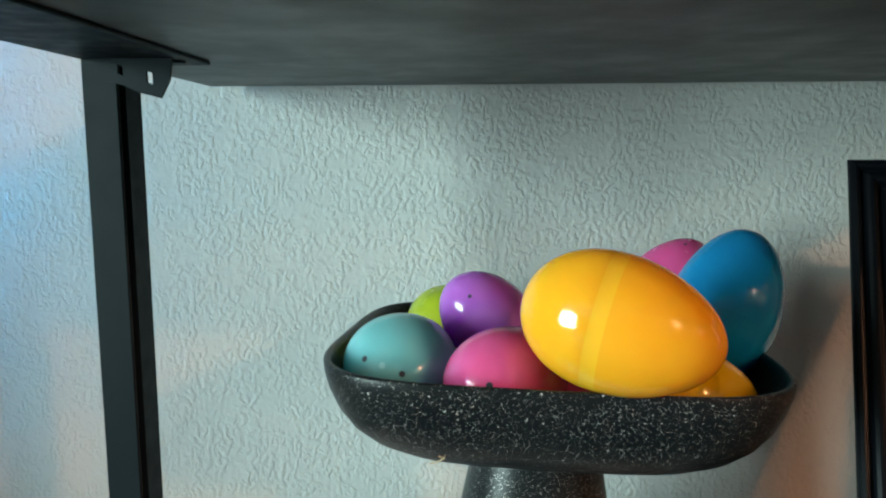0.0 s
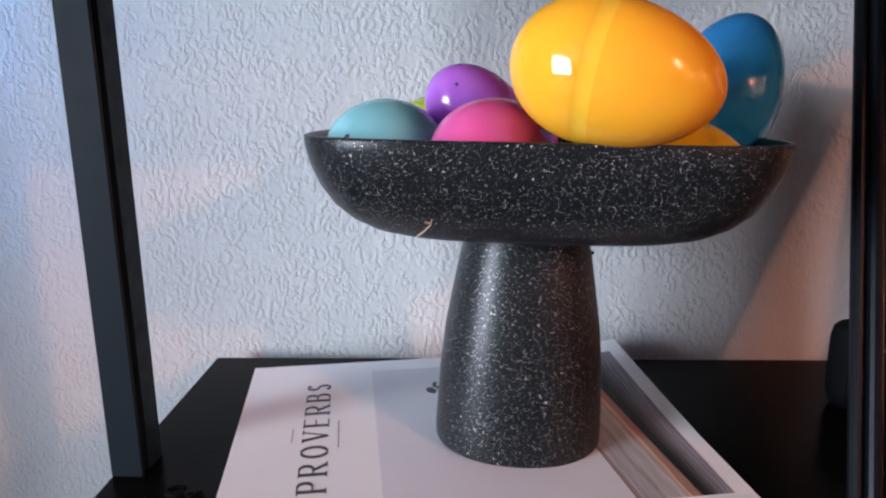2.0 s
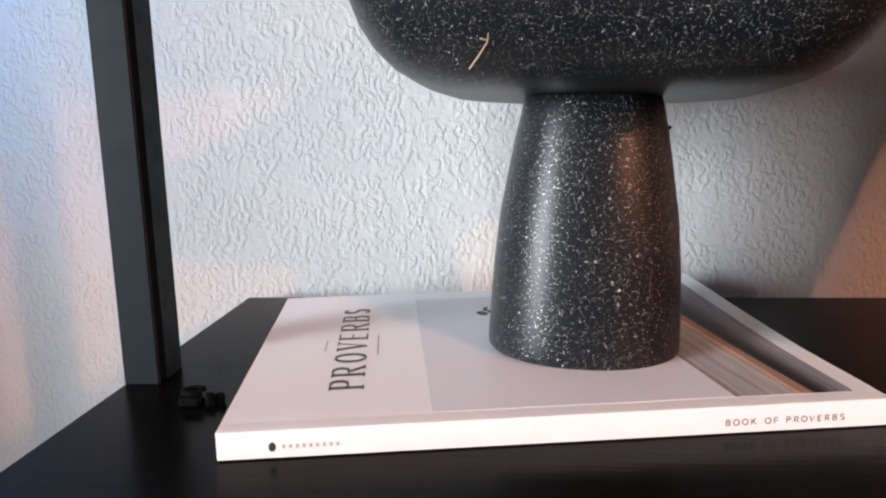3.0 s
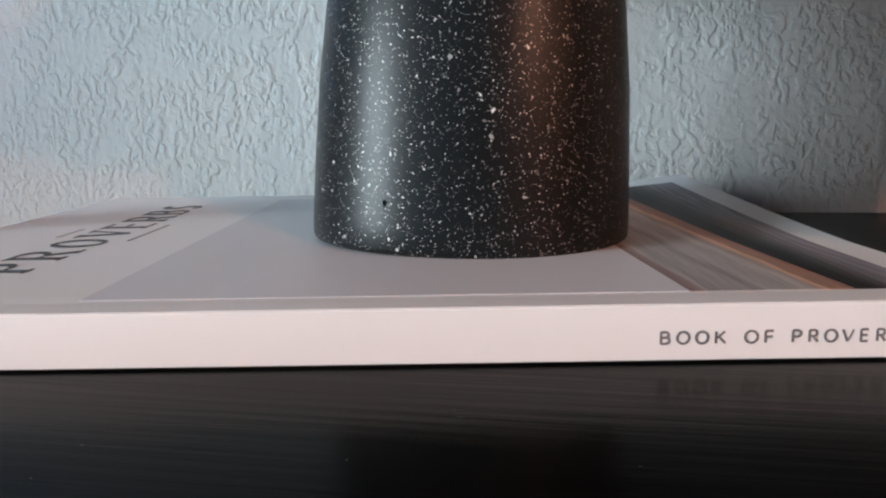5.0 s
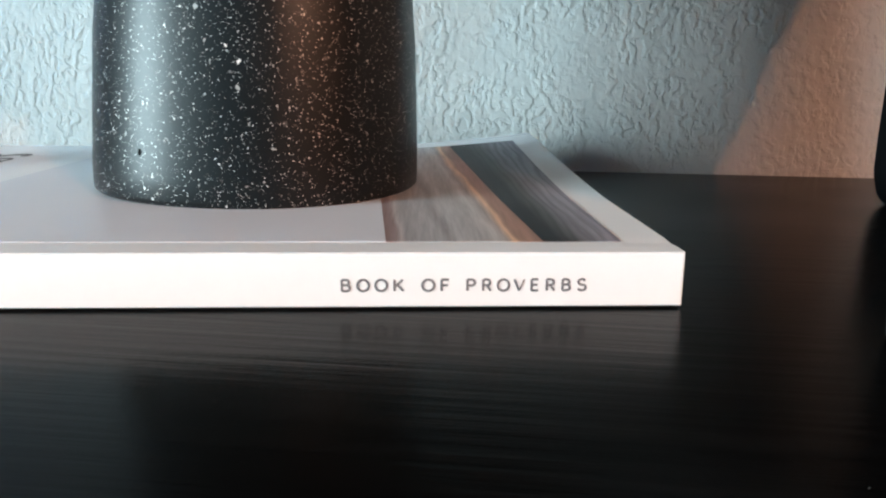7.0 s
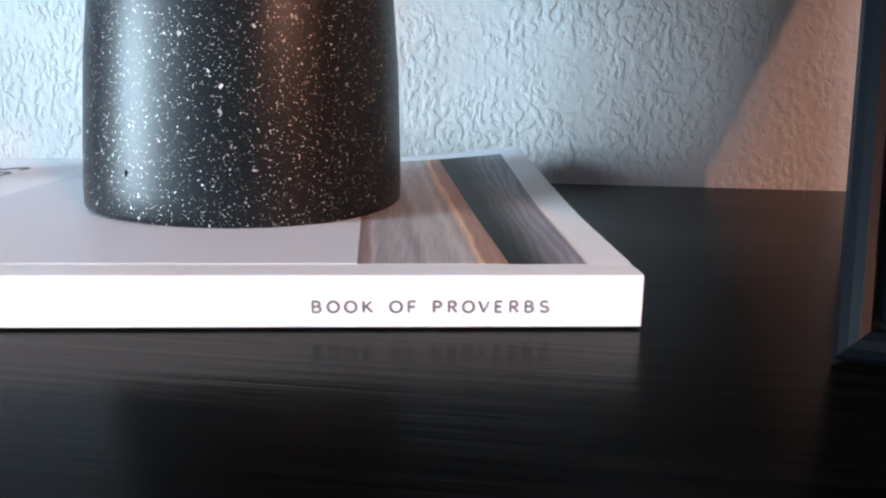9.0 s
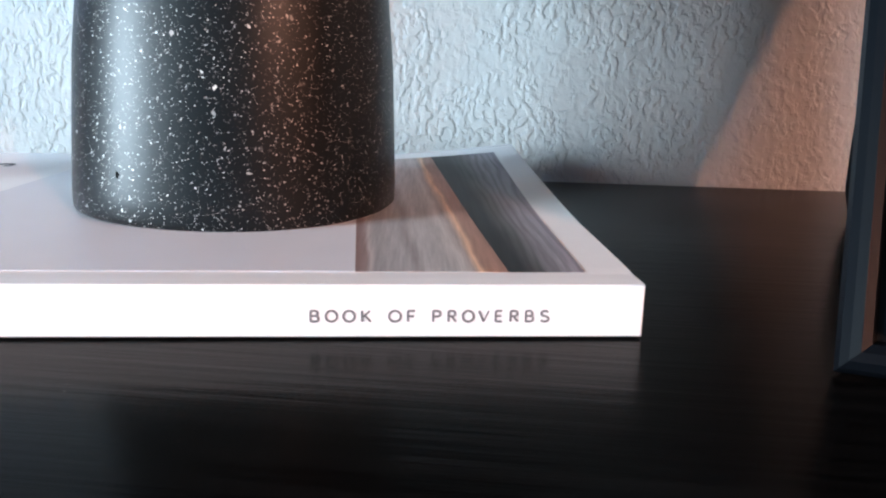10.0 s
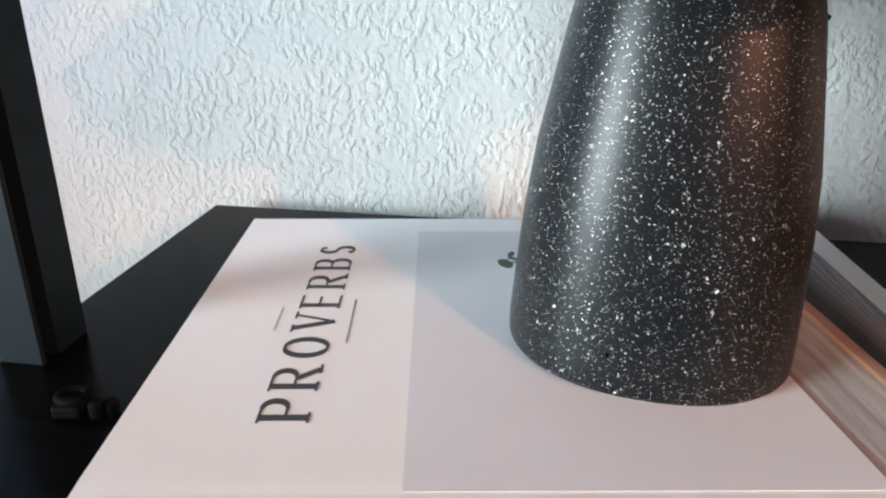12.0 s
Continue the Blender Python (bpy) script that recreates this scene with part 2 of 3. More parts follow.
TRIM_PAINT = plain_material("white_trim_paint", (0.75, 0.75, 0.74), 0.5, 0, 60, 0.04, 0.03)

# ---------------------------------------------------------------- mesh helpers


def as_mesh(name, bm, mat, smooth=True):
    me = bpy.data.meshes.new(name)
    bmesh.ops.recalc_face_normals(bm, faces=bm.faces)
    bm.to_mesh(me)
    bm.free()
    for p in me.polygons:
        p.use_smooth = smooth
    if mat:
        me.materials.append(mat)
    return me


def part(name, bm, mat, parent, label="", smooth=False, m=None):
    ob = new(name, as_mesh(name, bm, mat, smooth))
    ob.parent = parent
    if m:
        ob.matrix_basis = m
    return tagged(ob, label)


def thing(name, bm, mat, m, label, category, group="", kind="", smooth=False):
    ob = new(name, as_mesh(name, bm, mat, smooth))
    ob.matrix_world = m
    return tagged(ob, label, category, group, kind)


def anchor(name, m, label, category, group="", kind=""):
    ob = new(name)
    ob.empty_display_size = 0.02
    ob.matrix_world = m
    return tagged(ob, label, category, group, kind)


def box(lo, hi, bevel=0.0, segments=2):
    bm = bmesh.new()
    lo, hi = Vector(lo), Vector(hi)
    bmesh.ops.create_cube(bm, size=1, matrix=Matrix.Translation((lo + hi) / 2) @ Matrix.Diagonal((*(hi - lo), 1)))
    if bevel:
        bmesh.ops.bevel(bm, geom=bm.edges[:], offset=bevel, segments=segments, affect="EDGES", profile=0.5)
    return bm


def loft(rings, cap_first=True, cap_last=True):
    bm = bmesh.new()
    loops = [[bm.verts.new(p) for p in ring] for ring in rings]
    for a, b in zip(loops, loops[1:]):
        k = len(a)
        for i in range(k):
            bm.faces.new((a[i], a[(i + 1) % k], b[(i + 1) % k], b[i]))
    if cap_first:
        bm.faces.new(loops[0][::-1])
    if cap_last:
        bm.faces.new(loops[-1])
    return bm


def squircle(half, power, z, count=96):
    ring = []
    for i in range(count):
        a = 2 * math.pi * i / count
        c, s = math.cos(a), math.sin(a)
        r = half / (abs(c) ** power + abs(s) ** power) ** (1 / power)
        ring.append((r * c, r * s, z))
    return ring


def join_into(bm, other):
    me = bpy.data.meshes.new("scratch")
    other.to_mesh(me)
    other.free()
    bm.from_mesh(me)
    bpy.data.meshes.remove(me)
    return bm


# ---------------------------------------------------------------- the room
WALL_Y = 0.207
FLOOR_Z, CEIL_Z = -0.82, 1.98
X0, X1, Y0 = -4.5, 8.6, -7.6


def room():
    thing("wall_back", box((X0 - 0.1, WALL_Y, FLOOR_Z), (X1 + 0.1, WALL_Y + 0.12, CEIL_Z)), WALL, Matrix(),
          "off-white painted wall with knockdown plaster texture", "wall", kind="structure")
    thing("floor", box((X0 - 0.1, Y0 - 0.1, FLOOR_Z - 0.1), (X1 + 0.1, WALL_Y + 0.12, FLOOR_Z)), ROOM_FLOOR, Matrix(),
          "plain dull carpeted floor of the room", "floor", kind="structure")
    thing("ceiling", box((X0 - 0.1, Y0 - 0.1, CEIL_Z), (X1 + 0.1, WALL_Y + 0.12, CEIL_Z + 0.1)), CEILING_PAINT, Matrix(),
          "plain grey painted ceiling", "ceiling", kind="structure")
    thing("wall_right", box((X1, Y0, FLOOR_Z), (X1 + 0.1, WALL_Y, CEIL_Z)), ROOM_PAINT, Matrix(),
          "plain painted wall", "wall", kind="structure")
    # added panel, out of view: blocks part of the daylight on the left
    thing("daylight_baffle", box((-0.90, -0.20, FLOOR_Z), (-0.80, WALL_Y, CEIL_Z)), ROOM_PAINT, Matrix(),
          "plain painted panel beside the shelf, added unseen to cut daylight on the left", "wall", kind="structure")
    thing("wall_front", box((X0, Y0 - 0.1, FLOOR_Z), (X1, Y0, CEIL_Z)), ROOM_PAINT, Matrix(),
          "plain painted wall", "wall", kind="structure")
    # wall with the window
    wy0, wy1, wz0, wz1 = WINDOW.y - 1.15, WINDOW.y + 1.15, WINDOW.z - 1.15, WINDOW.z + 1.15
    bm = box((X0 - 0.1, Y0, FLOOR_Z), (X0, wy0, CEIL_Z))
    join_into(bm, box((X0 - 0.1, wy1, FLOOR_Z), (X0, WALL_Y, CEIL_Z)))
    join_into(bm, box((X0 - 0.1, wy0, FLOOR_Z), (X0, wy1, wz0)))
    join_into(bm, box((X0 - 0.1, wy0, wz1), (X0, wy1, CEIL_Z)))
    thing("wall_left", bm, ROOM_PAINT, Matrix(), "plain painted wall with a window opening", "wall", kind="structure")
    w = anchor("window_1", pose(X0 + 0.03, WINDOW.y, WINDOW.z), "white window with a cross of glazing bars", "window", kind="structure")
    for lo, hi in (((-0.03, -1.15, -1.15), (0.03, -1.09, 1.15)), ((-0.03, 1.09, -1.15), (0.03, 1.15, 1.15)),
                   ((-0.03, -1.09, -1.15), (0.03, 1.09, -1.09)), ((-0.03, -1.09, 1.09), (0.03, 1.09, 1.15))):
        part("window_frame", box(lo, hi, 0.004), TRIM_PAINT, w)
    bars = [((0.09, y - 0.030, -1.09), (0.13, y + 0.030, 1.09)) for y in (-0.36, 0.36)]
    bars += [((0.09, a, -0.22), (0.13, b, -0.14)) for a, b in ((-1.09, -0.390), (-0.330, 0.330), (0.390, 1.09))]
    for lo, hi in bars:
        part("glazing_bar", box(lo, hi, 0.004), TRIM_PAINT, w)


room()

# ---------------------------------------------------------------- shelf unit
SHELF_X0, SHELF_X1, SHELF_Y0, SHELF_Y1 = -0.190, 0.399, -0.137, 0.193
UPPER_Z = 0.304


def post_mesh(z0, z1):
    """Box-section post with a slot along its inner side, next to the front face."""
    outline = [(0.0006, 0), (0.0158, 0), (0.0164, 0.0006), (0.0164, 0.0014), (0.0112, 0.0018), (0.0112, 0.0072), (0.0164, 0.0076), (0.0166, 0.0225), (0, 0.0225), (0, 0.0006)]
    return loft([[(x, y, z0) for x, y in outline], [(x, y, z1) for x, y in outline]])


def prism(corners, y0, y1):
    """A flat plate in the xz plane between two depths."""
    return loft([[(x, y0, z) for x, z in corners], [(x, y1, z) for x, z in corners]])


def bracket_mesh():
    """Fixing plate under the board with a bent tab in front of the post; two slots go through the tab."""
    bm = box((0.001, -0.150, -0.0018), (0.050, 0.026, 0.0), 0.0004, 1)
    y0, y1 = -0.0034, -0.0016
    edge = [(0.0040, -0.0018), (0.0120, -0.0118), (0.0195, -0.0130), (0.0280, -0.0168), (0.0375, -0.0192), (0.0418, -0.0115), (0.0432, -0.0018)]

    def low(x):
        for (xa, za), (xb, zb) in zip(edge, edge[1:]):
            if xa <= x <= xb:
                return za + (zb - za) * (x - xa) / (xb - xa)
    xs = [0.0040, 0.0120, 0.0185, 0.0210, 0.0280, 0.0315, 0.0343, 0.0375, 0.0418, 0.0432]
    slots = {0.0185: (-0.0042, -0.0082), 0.0315: (-0.0072, -0.0122)}
    for xa, xb in zip(xs, xs[1:]):
        if xa in slots:
            za, zb = slots[xa]
            join_into(bm, prism([(xa, -0.0001), (xb, -0.0001), (xb, za - 0.0012), (xa, za)], y0, y1))
            join_into(bm, prism([(xa, zb), (xb, zb - 0.0012), (xb, low(xb)), (xa, low(xa))], y0, y1))
        else:
            join_into(bm, prism([(xa, -0.0001), (xb, -0.0001), (xb, low(xb)), (xa, low(xa))], y0, y1))
    bmesh.ops.remove_doubles(bm, verts=bm.verts, dist=0.00001)
    return bm


def shelf_unit():
    u = anchor("shelf_unit", pose(SHELF_X0, 0, FLOOR_Z), "black shelf unit of wood-grain boards and metal posts against the wall", "shelf")
    t = 0.020
    for z, label in ((0.0, "black wood-grain shelf board with a satin sheen"), (UPPER_Z + t, "black wood-grain shelf board seen from below")):
        part("shelf_board", box((0, SHELF_Y0, z - t - FLOOR_Z), (SHELF_X1 - SHELF_X0, SHELF_Y1, z - FLOOR_Z), 0.0012), BLACK_WOOD, u, label)
    z = UPPER_Z - FLOOR_Z
    part("underside_foil", box((0.0015, SHELF_Y0 + 0.0015, z - 0.0003), (SHELF_X1 - SHELF_X0 - 0.0015, SHELF_Y1 - 0.0015, z + 0.0002)), GREY_FOIL, u, "charcoal grey underside of the upper board")
    for x, flip in ((0.0, 1), (SHELF_X1 - SHELF_X0, -1)):
        for z0, z1 in ((0.0, -t - FLOOR_Z), (-FLOOR_Z, UPPER_Z - FLOOR_Z)):
            bm = post_mesh(z0, z1)
            if flip < 0:
                bmesh.ops.scale(bm, vec=(-1, 1, 1), verts=bm.verts)
            part("post", bm, BLACK_METAL, u, "black powder-coated metal post", m=pose(x, 0.033, 0))
        if flip > 0:
            b = part("bracket", bracket_mesh(), BLACK_METAL, u, "black slotted fixing bracket", m=pose(x, 0.033, UPPER_Z - FLOOR_Z - 0.0004))
            part("screw_head", loft([squircle(0.0035, 2, -0.0030, 20), squircle(0.0042, 2, -0.0018, 20)]), BLACK_METAL, b, m=pose(0.041, 0.008, 0))


shelf_unit()

# ---------------------------------------------------------------- the book
BOOK_L, BOOK_W, BOOK_T, BOOK_TURN = 0.241, 0.190, 0.0105, 9.5
BOOK = Matrix.Translation((0.12, 0, 0)) @ pose(0, 0, 0, 0, 0, BOOK_TURN) @ Matrix.Translation((-BOOK_L, 0, 0))


def cover_lift(s, v):
    """How far the cover stands up above the page block: it curls a little at the far corner of the tail."""
    a, b = max(0.0, (s - 0.165) / 0.076), max(0.0, (v - 0.055) / 0.135)
    return 0.0062 * a ** 1.6 * b ** 1.3 - 0.0004 * math.exp(-((v - 0.0075) / 0.0009) ** 2)


def sheet(s0, s1, v0, v1, z, thick, ns=24, nv=48, slant0=0.0, slant1=0.0):
    """A thin sheet that lies on the cover and follows its curl; its two sides may slant."""
    def at(i, j):
        v = v0 + (v1 - v0) * j / nv
        a, b = s0 + slant0 * (v - v0), s1 + slant1 * (v - v0)
        return a + (b - a) * i / ns, v

    bm = bmesh.new()
    grids = []
    for level in (z + thick, z):
        grids.append([[bm.verts.new((*at(i, j), level + cover_lift(*at(i, j)))) for j in range(nv + 1)] for i in range(ns + 1)])
    top, low = grids
    for i in range(ns):
        for j in range(nv):
            bm.faces.new((top[i][j], top[i + 1][j], top[i + 1][j + 1], top[i][j + 1]))
            bm.faces.new((low[i][j + 1], low[i + 1][j + 1], low[i + 1][j], low[i][j]))
    rim = [(i, 0) for i in range(ns)] + [(ns, j) for j in range(nv)] + [(i, nv) for i in range(ns, 0, -1)] + [(0, j) for j in range(nv, 0, -1)]
    for (a, b), (c, d) in zip(rim, rim[1:] + rim[:1]):
        bm.faces.new((top[c][d], top[a][b], low[a][b], low[c][d]))
    return bm


def arc(cx, cy, rx, ry, a0, a1, count=14):
    return [(cx + rx * math.cos(radians(a0 + (a1 - a0) * i / count)), cy + ry * math.sin(radians(a0 + (a1 - a0) * i / count))) for i in range(count + 1)]


# capital letters as pen strokes in a box of height 1: a width, and strokes of points; a number before the points scales the pen
GLYPHS = {
    "P": (0.62, [[(0, 0), (0, 1)], [(0, 1), (0.33, 1), *arc(0.33, 0.735, 0.29, 0.265, 88, -88), (0, 0.47)]]),
    "R": (0.70, [[(0, 0), (0, 1)], [(0, 1), (0.33, 1), *arc(0.33, 0.745, 0.28, 0.255, 88, -88), (0, 0.49)], [(0.30, 0.49), (0.68, 0)]]),
    "O": (1.00, [arc(0.5, 0.5, 0.5, 0.5, 90, 450, 40)]),
    "V": (0.86, [[(0, 1), (0.43, 0)], [0.45, (0.43, 0), (0.86, 1)]]),
    "E": (0.56, [[(0, 0), (0, 1)], [(0, 1), (0.56, 1)], [(0, 0.52), (0.50, 0.52)], [(0, 0), (0.56, 0)]]),
    "F": (0.56, [[(0, 0), (0, 1)], [(0, 1), (0.56, 1)], [(0, 0.50), (0.50, 0.50)]]),
    "B": (0.66, [[(0, 0), (0, 1)], [(0, 1), (0.34, 1), *arc(0.34, 0.765, 0.25, 0.235, 88, -88), (0, 0.53)],
                 [(0, 0.53), (0.36, 0.53), *arc(0.36, 0.265, 0.30, 0.265, 88, -88), (0, 0)]]),
    "S": (0.62, [[*arc(0.31, 0.76, 0.27, 0.24, 25, 262, 20), *arc(0.31, 0.25, 0.30, 0.25, 82, -155, 20)]]),
    "K": (0.74, [[(0, 0), (0, 1)], [0.8, (0.66, 1), (0, 0.36)], [(0.22, 0.57), (0.72, 0)]]),
}


def pen_stroke(points, pen, hair, z0, z1):
    """A flat bar along points whose width follows its slope: upright parts take the pen's width, level ones the hair's."""
    left, right = [], []
    for i, (x, y) in enumerate(points):
        (xa, ya), (xb, yb) = points[max(0, i - 1)], points[min(len(points) - 1, i + 1)]
        d = math.hypot(xb - xa, yb - ya)
        ux, uy = (xb - xa) / d, (yb - ya) / d
        w = 0.5 * (hair + (pen - hair) * abs(uy))
        left.append((x - uy * w, y + ux * w))
        right.append((x + uy * w, y - ux * w))
    return loft([[(*a, z0), (*b, z0), (*b, z1), (*a, z1)] for a, b in zip(left, right)])


def lettering(text, places, height, thick, pen, hair, serif=0.0):
    """Capitals side by side along x; places gives each letter's left end and its width."""
    bm = bmesh.new()
    level = 0
    for c, (x0, w) in zip(text, places):
        wide, strokes = GLYPHS[c]
        inset = 0.5 * pen * height
        sx = (w - 2 * inset) / wide

        def at(p):
            return x0 + inset + p[0] * sx, (0.5 * hair + p[1] * (1 - hair)) * height
        for stroke in strokes:
            scale = 1.0
            if not isinstance(stroke[0], tuple):
                scale, stroke = stroke[0], stroke[1:]
            level += 1
            join_into(bm, pen_stroke([at(p) for p in stroke], pen * scale * height, hair * height, 0.0, thick * (0.8 + 0.2 * (level % 7) / 7)))
            if serif and len(stroke) == 2 and abs(stroke[0][1] - stroke[1][1]) > 0.3:
                for p in stroke:
                    if p[1] in (0, 1) and not (c == "V" and p[1] == 0):
                        x, y = at(p)
                        level += 1
                        join_into(bm, pen_stroke([(x - serif * height, y), (x + serif * height, y)], hair * height, hair * height, 0.0, thick * (0.8 + 0.2 * (level % 7) / 7)))
    return bm


def title_places(text, length, height):
    wide = {"P": 0.74, "R": 0.88, "O": 0.92, "V": 0.86, "E": 0.74, "B": 0.78, "S": 0.62}
    gap = (length / height - sum(wide[c] for c in text)) / (len(text) - 1)
    places, x = [], 0.0
    for c in text:
        places.append((x * height, wide[c] * height))
        x += wide[c] + gap
    return places


def book():
    b = anchor("book", BOOK, "white paperback book with a printed photograph lying on the shelf", "book")
    c = 0.0005
    part("page_block", box((0.0008, 0.0022, c), (BOOK_L - 0.0008, BOOK_W - 0.0008, BOOK_T - c)), PAGES, b, "stacked paper pages")
    part("back_cover", box((0.0012, 0.0024, 0), (BOOK_L - 0.0016, BOOK_W, c - 0.00005)), COVER, b)
    part("spine", box((0, 0, 0.00045), (BOOK_L, 0.0021, BOOK_T - 0.0001), 0.0003, 2), COVER, b, "white square spine")
    part("front_cover", sheet(0, BOOK_L, 0.0004, BOOK_W, BOOK_T - c, c), COVER, b, "white front cover with one lifted corner")
    z, h = BOOK_T, 0.00012
    v0, v1 = 0.0090, 0.1735
    k = -0.065
    part("photo_wall", sheet(0.0745, 0.1866, v0, v1, z, h, slant1=k), PHOTO, b, "pale grey-lilac part of the cover photograph")
    part("photo_wood", sheet(0.1866, 0.2165, v0, v1, z, h, 8, slant0=k, slant1=k), PRINT_WOOD, b, "streaked brown wood part of the cover photograph")
    part("photo_plank", sheet(0.2165, 0.2316, v0, v1, z, h, 6, slant0=k), PRINT_PLANK, b, "dark grey plank with a black shadow in the cover photograph")
    # title: reads away from the spine, tops towards the head of the book
    lay = Matrix.Translation((0.0492, 0.036, z + 0.00006)) @ pose(0, 0, 0, 0, 0, 90)
    part("title_lettering", lettering("PROVERBS", title_places("PROVERBS", 0.121, 0.0138), 0.0138, 0.00012, 0.19, 0.055, 0.17), INK, b, "dark slender serif title letters", m=lay)
    part("title_rule", box((0.0540, 0.077, z), (0.0545, 0.107, z + h)), SOFT_INK, b, "fine grey rule")
    part("subtitle_bar", box((0.0299, 0.085, z), (0.0305, 0.101, z + h)), FAINT_INK, b, "fine grey bar of small print")
    # a sprig in the photograph
    bm = bmesh.new()
    for k, (s, v, w, l_, a) in enumerate(((0.109, 0.1386, 0.0028, 0.0046, 0.3), (0.1135, 0.143, 0.0015, 0.0034, 1.1), (0.112, 0.148, 0.0013, 0.0032, -0.3), (0.116, 0.140, 0.0014, 0.0045, 1.5))):
        ring = [(s + w * math.cos(q) * math.cos(a) - l_ * math.sin(q) * math.sin(a) * (1 + 0.3 * math.cos(3 * q)),
                 v + w * math.cos(q) * math.sin(a) + l_ * math.sin(q) * math.cos(a), z + 0.00016) for q in [2 * math.pi * i / 14 for i in range(14)]]
        low = [(x, y, z + 0.0001) for x, y, _ in ring]
        join_into(bm, loft([low, ring]))
    part("photo_sprig", bm, LEAF_INK, b, "dark green sprig in the cover photograph")
    # spine
    on_spine = Matrix.Translation((0.1788, 0.00002, 0.0033)) @ pose(0, 0, 0, 90, 0, 0)
    starts = (0, 60, 130, 204, 312, 387, 488, 550, 607, 672, 740, 800, 862, 922)
    widths = (40, 54, 54, 45, 56, 38, 39, 40, 53, 48, 35, 40, 38, 42)
    unit = 0.0445 / 964
    part("spine_lettering", lettering("BOOKOFPROVERBS", [(unit * a, unit * w) for a, w in zip(starts, widths)], 0.0025, 0.00012, 0.175, 0.165), SOFT_INK, b, "small dark spine letters", m=on_spine)
    bm = bmesh.new()
    for i in range(9):
        join_into(bm, box((0.0222 + 0.0023 * i, -0.00010, 0.0039), (0.0222 + 0.0023 * i + 0.0011, 0.0, 0.0053)))
    part("publisher_bar", bm, FAINT_INK, b, "row of small grey bars of print")
    ring = [(0.0188 + x, 0.0046 + y) for x, y in ((-0.0013, -0.0004), (-0.0006, -0.0017), (0.0007, -0.0015), (0.0013, -0.0002), (0.0009, 0.0012), (-0.0001, 0.0018), (-0.0011, 0.0010))]
    part("publisher_mark", loft([[(x, 0.0001, y) for x, y in ring], [(x, -0.00010, y) for x, y in ring]]), INK, b, "small dark faceted mark")
    return b


book()

# ---------------------------------------------------------------- pedestal bowl
LEAN_X, LEAN_Y = 0.036, 0.020
UP = Vector((LEAN_X, LEAN_Y, 1)).normalized()
PEDESTAL = Matrix.Translation((0.0151, 0.0689, 0.0101)) @ Vector((0, 0, 1)).rotation_difference(UP).to_matrix().to_4x4() @ pose(0, 0, 0, 0, 0, -3)
RIM_H, BOWL_H = 0.1555, 0.0465


